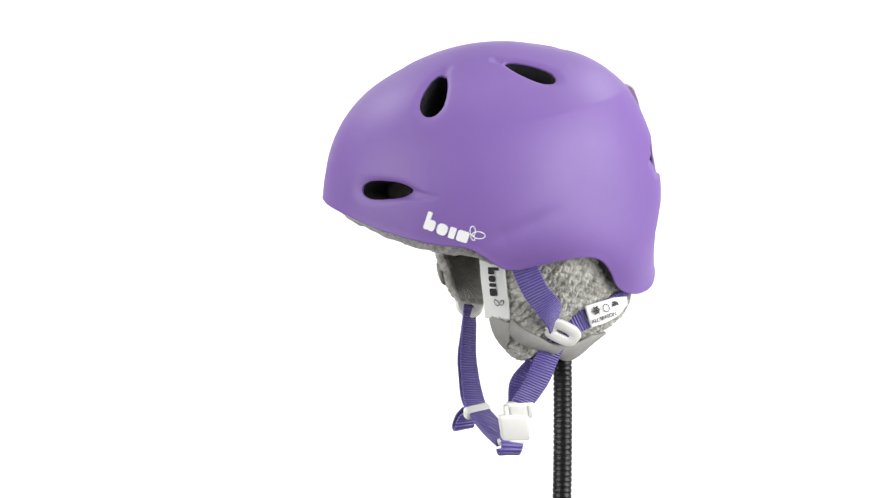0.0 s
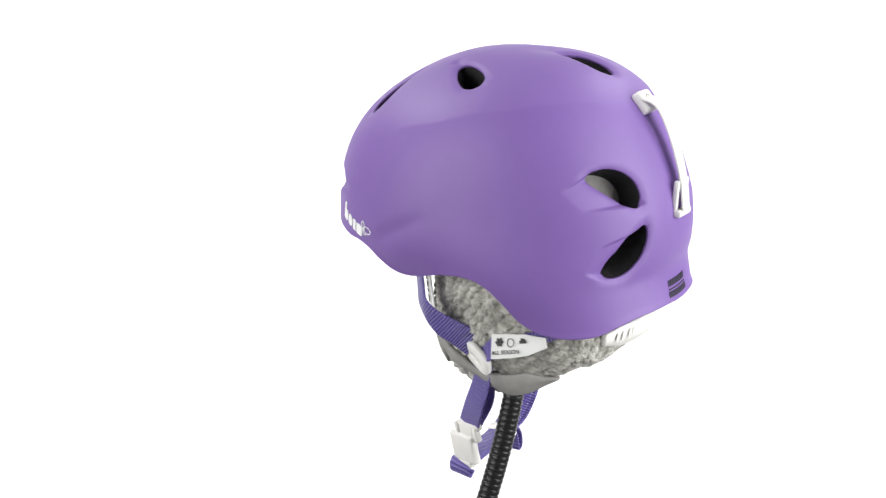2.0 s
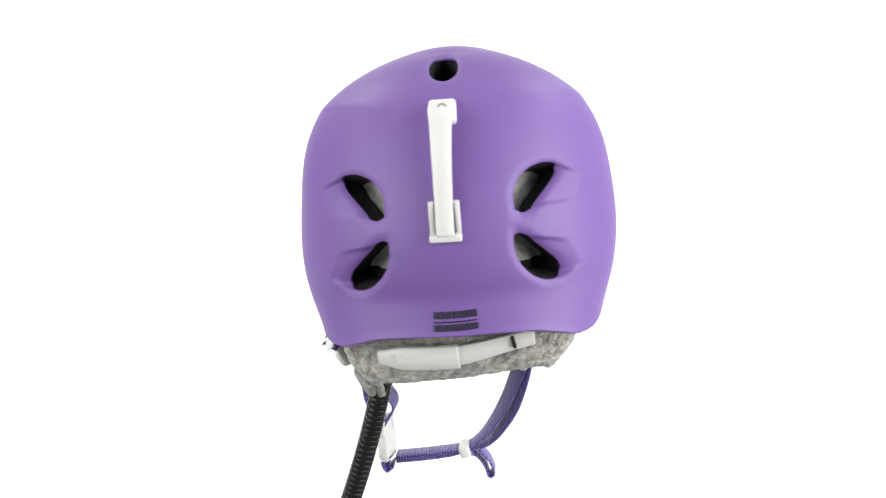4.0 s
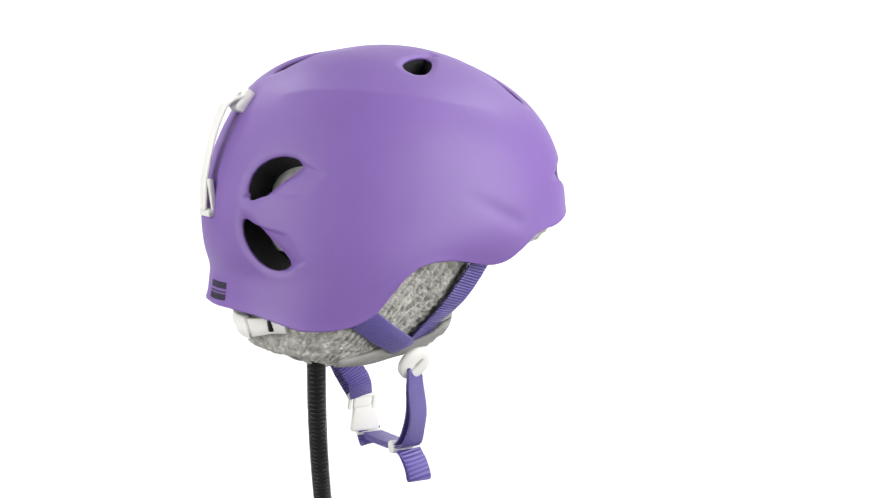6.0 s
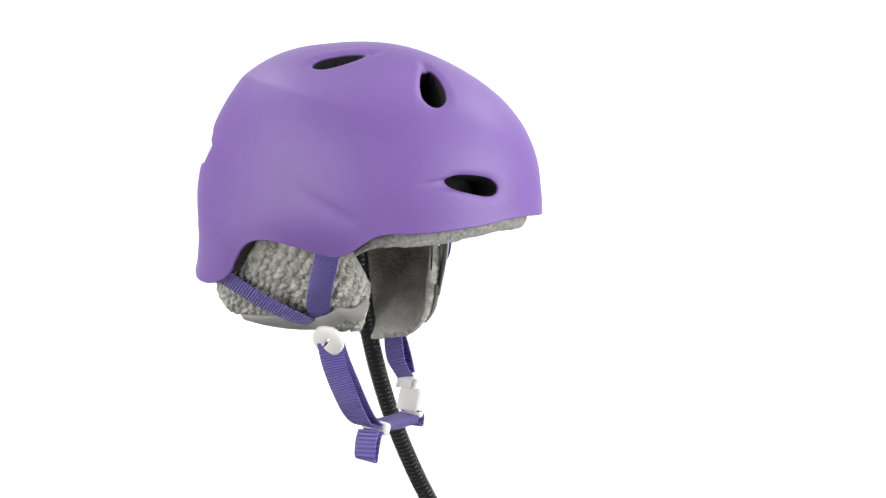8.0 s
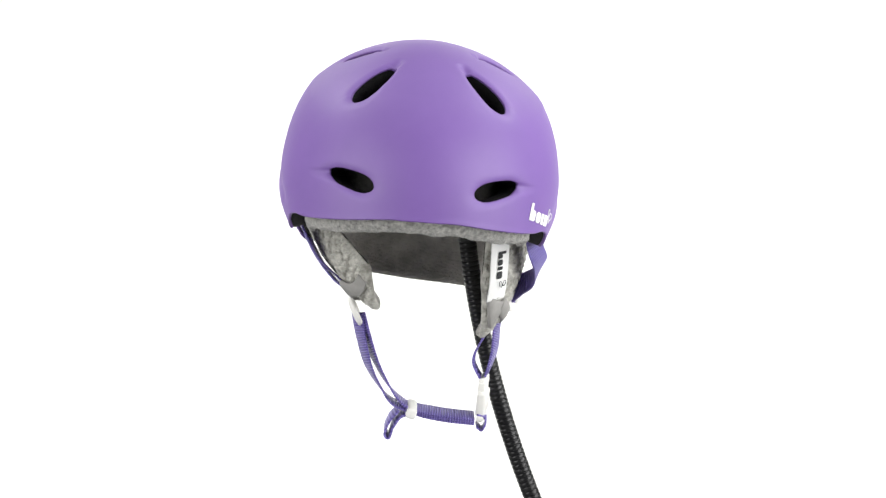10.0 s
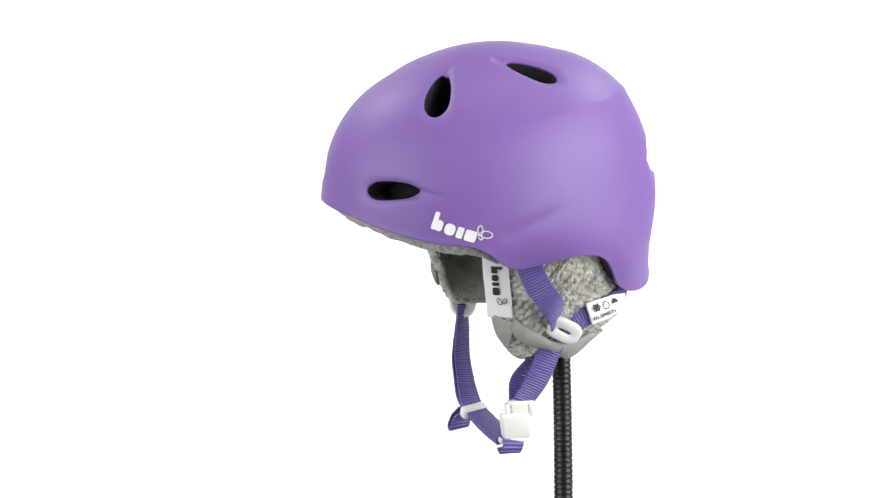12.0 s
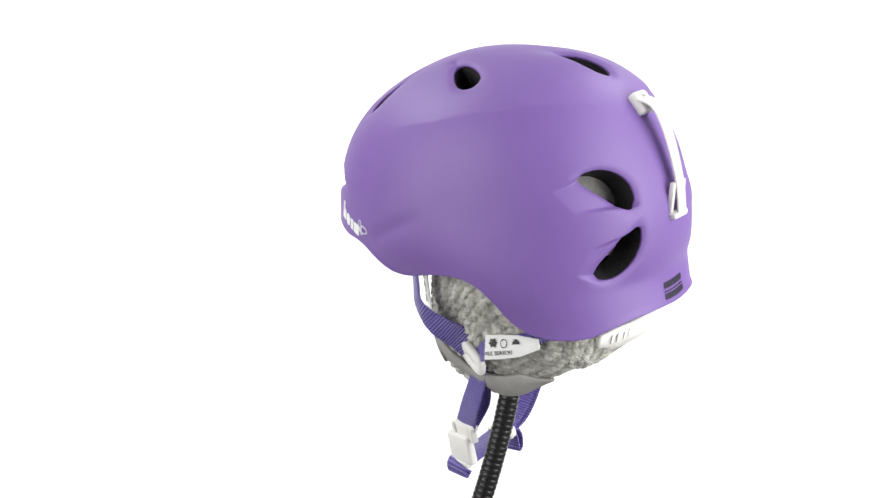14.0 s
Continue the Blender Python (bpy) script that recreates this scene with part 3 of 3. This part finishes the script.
# straps of the wearer's right side, tucked under the binding
ribbon("strap", [(-97, -33, -74), (-93.5, -31, -84), (-81, -18, -109), (-64, -5.5, -128.5), (-49, 0, -143)],
       [(-0.19, 0.98, 0), (-0.19, 0.98, 0), (-0.12, 0.98, -0.05), (-0.1, 0.96, -0.2), (-0.1, 0.96, -0.2)], 18.5, 1.6, WEB, helmet)
ribbon("strap", [(-95, 65, -107), (-91.5, 57.5, -113), (-78, 36, -128.5), (-63, 17, -140), (-53, 10, -145)],
       [(0.42, 0.7, -0.56), (0.42, 0.7, -0.56), (0.42, 0.72, -0.53), (0.38, 0.78, -0.46), (0.36, 0.8, -0.45)], 20, 1.6, WEB, helmet, tapers=[1, 1, 1, 0.95, 0.8])

# buckles
oval_ring("buckle", (90, 11.5, -142.5), (0.3, 0.83, -0.43), (0.42, 0.26, 0.86), 14.5, 10.0, 6.0, 1.5, 5, WHITE, helmet, "white plastic oval strap slider", square=0.65)
oval_ring("buckle", (-45, -3, -159), (-0.3, -0.6, 0.72), (-0.3, 0.78, 0.5), 14, 13.2, 5.5, 1.0, 5, WHITE, helmet, "white plastic oval strap slider", dish=-1.5)
CLASP_AXES = [(0.24, 0.97, 0), (0.97, -0.24, 0), (0.0, -0.2, 0.98)]
clasp = rounded("clasp", (69.5, -15.6, -228), CLASP_AXES, (24, 8, 23), WHITE, helmet, "white plastic side release clasp")
rounded("insert", (69.3, -12.6, -213.5), CLASP_AXES, (15, 6, 12), WHITE, clasp)
rounded("crossbar", (69.2, -11.3, -208.5), CLASP_AXES, (23, 6.5, 4.5), WHITE, clasp, bevel=0.4)
for dy in (-10.0, 10.0):
    rounded("prong", (69.3 + dy * 0.24, -12.9 + dy * 0.97, -214.5), CLASP_AXES, (3.6, 6, 12), WHITE, clasp)
rounded("bar", (69.5, -17.8, -240.5), CLASP_AXES, (22, 6, 5), WHITE, clasp)
ribbon("strap_end", [(66, -17, -238), (72, -18, -240), (73.5, -19, -245), (70.5, -19.6, -251), (65.5, -19.3, -248)],
       [(0.1, 0.97, -0.1)] * 5, 19, 1.7, WEB, helmet, "folded purple webbing end", rib=0.0018)
rounded("slider", (8.5, -18, -238.5), [(0.95, 0, -0.2), (0, 1, 0.08), (0.2, -0.08, 0.95)], (9, 24, 10), WHITE, helmet, "white plastic strap keeper")

# sewn labels
tag = ribbon("sewn_tag", [(69, -44, -78), (70, -42.5, -96), (70.8, -39.5, -115), (70.2, -36.5, -132)],
             [(0.74, 0.67, 0), (0.74, 0.67, 0), (0.73, 0.68, 0), (0.72, 0.69, 0)], 21, 1.4, SATIN, helmet, "white satin tag with black print")
R, U = (0.035, 0.125, -1), (0.735, 0.675, 0.1)
OUT = np.cross(unit(R), unit(U))
OUT = OUT * (1.9 if OUT[1] < 0 else -1.9)
MARK_AT = OUT + (69.6, -43, -89)
flat_print("print", [pill(0, -3.5, 2.4, 9), pill(2.4, -3.5, 3.4, 5), pill(6.8, -3.4, 5.2, 5.4), pill(13, -3.4, 3.0, 5.6), pill(17.4, -3.4, 6.2, 5.6, 1.2)], MARK_AT, R, U, INK, tag)
flat_print("print", loop_strips(29, 1.5, 2.8, 1.6, 0.5, 0.5) + loop_strips(28.6, 5.8, 2.4, 1.4, -0.5, 0.5), MARK_AT, R, U, INK, tag)
season = ribbon("season_label", [(98.6, 28.5, -128.6), (98.8, 42, -126), (96.2, 56, -123.6), (91, 69, -121.6)],
                [(-0.4, -0.3, 0.87), (-0.35, -0.2, 0.9), (-0.25, -0.1, 0.95), (-0.15, 0, 1)], 18, 1.6, SATIN, helmet,
                "white woven label with black icons and words", tapers=[1.0, 0.97, 0.85, 0.4])
R, U = (-0.04, 0.975, 0.2), (-0.37, -0.2, 0.9)
OUT = np.cross(unit(R), unit(U)) * 2.7
text_on("lettering", "ALL SEASON", OUT + (100.4, 30.6, -134.2), R, U, 4.1, INK, season, "small black words all season")
flake = [pill(-3.6, -0.45, 7.2, 0.9)]
for a in (60, 120):
    c, s_ = math.cos(math.radians(a)), math.sin(math.radians(a))
    flake.append([(x * c - y * s_, x * s_ + y * c) for x, y in pill(-3.6, -0.45, 7.2, 0.9)])
flat_print("icon", flake + loop_strips(0, 0, 2.2, 2.2, 0, 1.0), OUT + (96.9, 35.5, -124.8), R, U, INK, season)
flat_print("icon", loop_strips(0, -0.4, 2.7, 3.0, 0, 0.5), OUT + (96.7, 44.5, -123.4), R, U, INK, season)
flat_print("icon", [[(-3.2, -1.8), (3.4, -1.8), (2.4, 0.6), (0.2, 2.2)], pill(-2.8, -0.6, 1.6, 1.0), pill(-1.9, 0.8, 1.2, 1.2)], OUT + (95.0, 53.5, -121.6), R, U, INK, season)

# print on the shell
LOGO_AT, R, U = (82.8, -107.8, -44.2), (19.0, 29.0, -10.0), (0.16, 0.22, 1)
BIG = 1.13
printed("shell_print", [pill(0, -5, 3.2, 12.0, 0.9), pill(2.4, -5, 5.0, 7.4, 2.2), pill(8.8, -5.1, 7.0, 7.6, 2.8), pill(17.0, -5.1, 4.2, 7.6, 0.8),
                        pill(22.3, -5.1, 7.6, 7.6, 1.4)],
        LOGO_AT, R, U, WHITE_INK, helmet, "white printed mark made of rounded blocks", scale=BIG)
printed("shell_print", loop_strips(31.0, 4.2, 3.2, 1.7, 1.9, 0.6) + loop_strips(35.5, 2.6, 4.2, 2.4, 0.15, 0.6) + loop_strips(32.5, -0.2, 1.9, 1.1, -0.8, 0.6),
        LOGO_AT, R, U, WHITE_INK, helmet, "white printed winged outline", scale=BIG)
printed("shell_print", [pill(-14 + 3.6 * i, 1.4, 2.9, 4.2, 0.4) for i in range(8)] + [pill(-14 + 3.5 * i, -1.0, 3.6, 0.8, 0.1) for i in range(8)]
        + [pill(-14 + 2.9 * i, -5.6, 2.4, 3.6, 0.4) for i in range(10)], (0.4, 128.3, -94.8), (-1, 0, 0.02), (0, 0.1, 1), GREY_INK, helmet,
        "dark unreadable print on the shell")

# goggle strap holder at the rear
holder = rounded("goggle_holder", (0.5, 103, 37.5), [(1, 0, 0), (0, 0.6, -0.8), (0, 0.8, 0.6)], (18, 17, 9), WHITE, helmet, "white plastic goggle strap holder")
oval_ring("rivet", (0.5, 105.2, 41), (1, 0, 0), (0, 0.6, -0.8), 3.2, 3.2, 1.4, 1.4, 1.6, BINDING, holder, n=20)
ribbon("elastic_band", [(0.8, 104, 41), (1.2, 112, 38.5), (1.5, 117.5, 33), (1.9, 124, 19), (2.1, 130, 0), (2.3, 134.4, -20), (2.4, 136, -38)],
       [(1, 0, 0)] * 7, 14, 1.8, WHITE, holder, "white curved holder arm", tapers=[1.3, 1.2, 1.05, 0.95, 0.87, 0.82, 0.82])
for dx in (-8.2, 8.2):
    rounded("catch_arm", (2.4 + dx, 131.4, -28), [(1, 0, 0), (0, 0.985, -0.1), (0, 0.1, 0.985)], (3.6, 4.0, 25), WHITE, holder)
rounded("catch_base", (2.5, 132.6, -39.5), [(1, 0, 0), (0, 0.985, -0.1), (0, 0.1, 0.985)], (21, 7, 5), WHITE, holder)

# fit band below the rear edge
band = ribbon("fit_band", [(56, 96, -126), (40, 101.5, -126.5), (20, 105.5, -126.5), (1, 106.5, -126)], [(0.03, 0.2, 1)] * 4, 17, 5, WHITE, helmet,
              "white plastic fit band", tapers=[0.55, 1, 1, 1])
ribbon("band_tail", [(2, 105.5, -126), (-14, 106, -123), (-32, 104, -119.5), (-50, 99, -117)], [(0.1, 0.2, 1)] * 4, 13, 3, WHITE, band, tapers=[1.1, 1, 0.9, 0.9])
for i in range(6):
    rounded("embossing", (46 - 6.6 * i, 102.95 + (1.7 * i if i < 3 else 3.4 + 0.7 * (i - 2)), -126.3), [(1, 0.12 - 0.08 * i / 3, 0), (-0.1, 1, -0.2), (0, 0.2, 1)],
            (3.0 + 1.6 * (i % 2), 0.2, 6.5), WHITE, band)
rounded("slot", (-36, 105, -118.5), [(1, 0, 0), (0, 1, 0), (0.2, 0, 1)], (2.5, 4, 9), FOAM, band)


# ---- the stand ----
def tube(C, r, n=24):
    """A round tube along the points C with the radius r at each."""
    T = unit(np.gradient(C, axis=0))
    X = unit(np.cross(T, np.array([0, 1.0, 0])))
    Y = np.cross(T, X)
    a = np.linspace(0, 2 * math.pi, n, endpoint=False)
    V = C[:, None] + np.asarray(r)[:, None, None] * (X[:, None] * np.cos(a)[None, :, None] + Y[:, None] * np.sin(a)[None, :, None])
    F = grid_faces(len(C), n, wrap_cols=True) + [tuple(range(n))[::-1], tuple((len(C) - 1) * n + i for i in range(n))]
    return V.reshape(-1, 3), F, T


def gooseneck():
    """A ribbed flexible neck that rises from the floor, bends under the helmet and carries its crown."""
    z = np.arange(-EYE_Z, -0.052, 0.0011)
    h = z + 0.3
    h2 = np.clip(h, -0.24, 1)
    C = np.stack([0.1005 - 0.0165 * h - 0.269 * h2**2, 0.0015 + 0.2344 * h - 0.8317 * h2**2, z + EYE_Z], 1)
    root = tagged(new("gooseneck_stand"), "black ribbed gooseneck stand carrying the purple helmet", "stand")
    r = np.full(len(z), 0.0072)
    r[-1] = 0.002
    V, F, T = tube(C, r)
    thing("core", V, F, NECK, root, "black core of the flexible neck")
    # one bead of the neck, shared by all
    L = np.r_[0, np.cumsum(np.linalg.norm(np.diff(C, axis=0), axis=1))]
    pitch = 0.0043
    prof = [(-0.0020, 0.0069), (-0.0018, 0.0075), (-0.0013, 0.0078), (0.0013, 0.0078), (0.0018, 0.0075), (0.0020, 0.0069)]
    n = 22
    V = [(q * math.cos(2 * math.pi * i / n), q * math.sin(2 * math.pi * i / n), w) for w, q in prof for i in range(n)]
    first = thing("ring", V, grid_faces(len(prof), n, wrap_cols=True), NECK, root)
    count = int((L[-1] - 0.006) / pitch)
    for k in range(count):
        at = 0.0025 + pitch * k
        c = np.array([np.interp(at, L, C[:, i]) for i in range(3)])
        t = Vector([np.interp(at, L, T[:, i]) for i in range(3)])
        m = Matrix.Translation(c) @ t.to_track_quat("Z", "Y").to_matrix().to_4x4()
        ob = first if k == 0 else new("ring", first.data)
        ob.parent = root
        ob.matrix_basis = m
    return root


stand = gooseneck()


def motions():
    """Helmet and stand turn together about the upright axis of the turntable."""
    turns = [(t, pose(0, 0, 0, 0, 0, a)) for t, a in TURN]
    walk(helmet, [(t, m @ SEAT) for t, m in turns])
    walk(stand, turns)


motions()
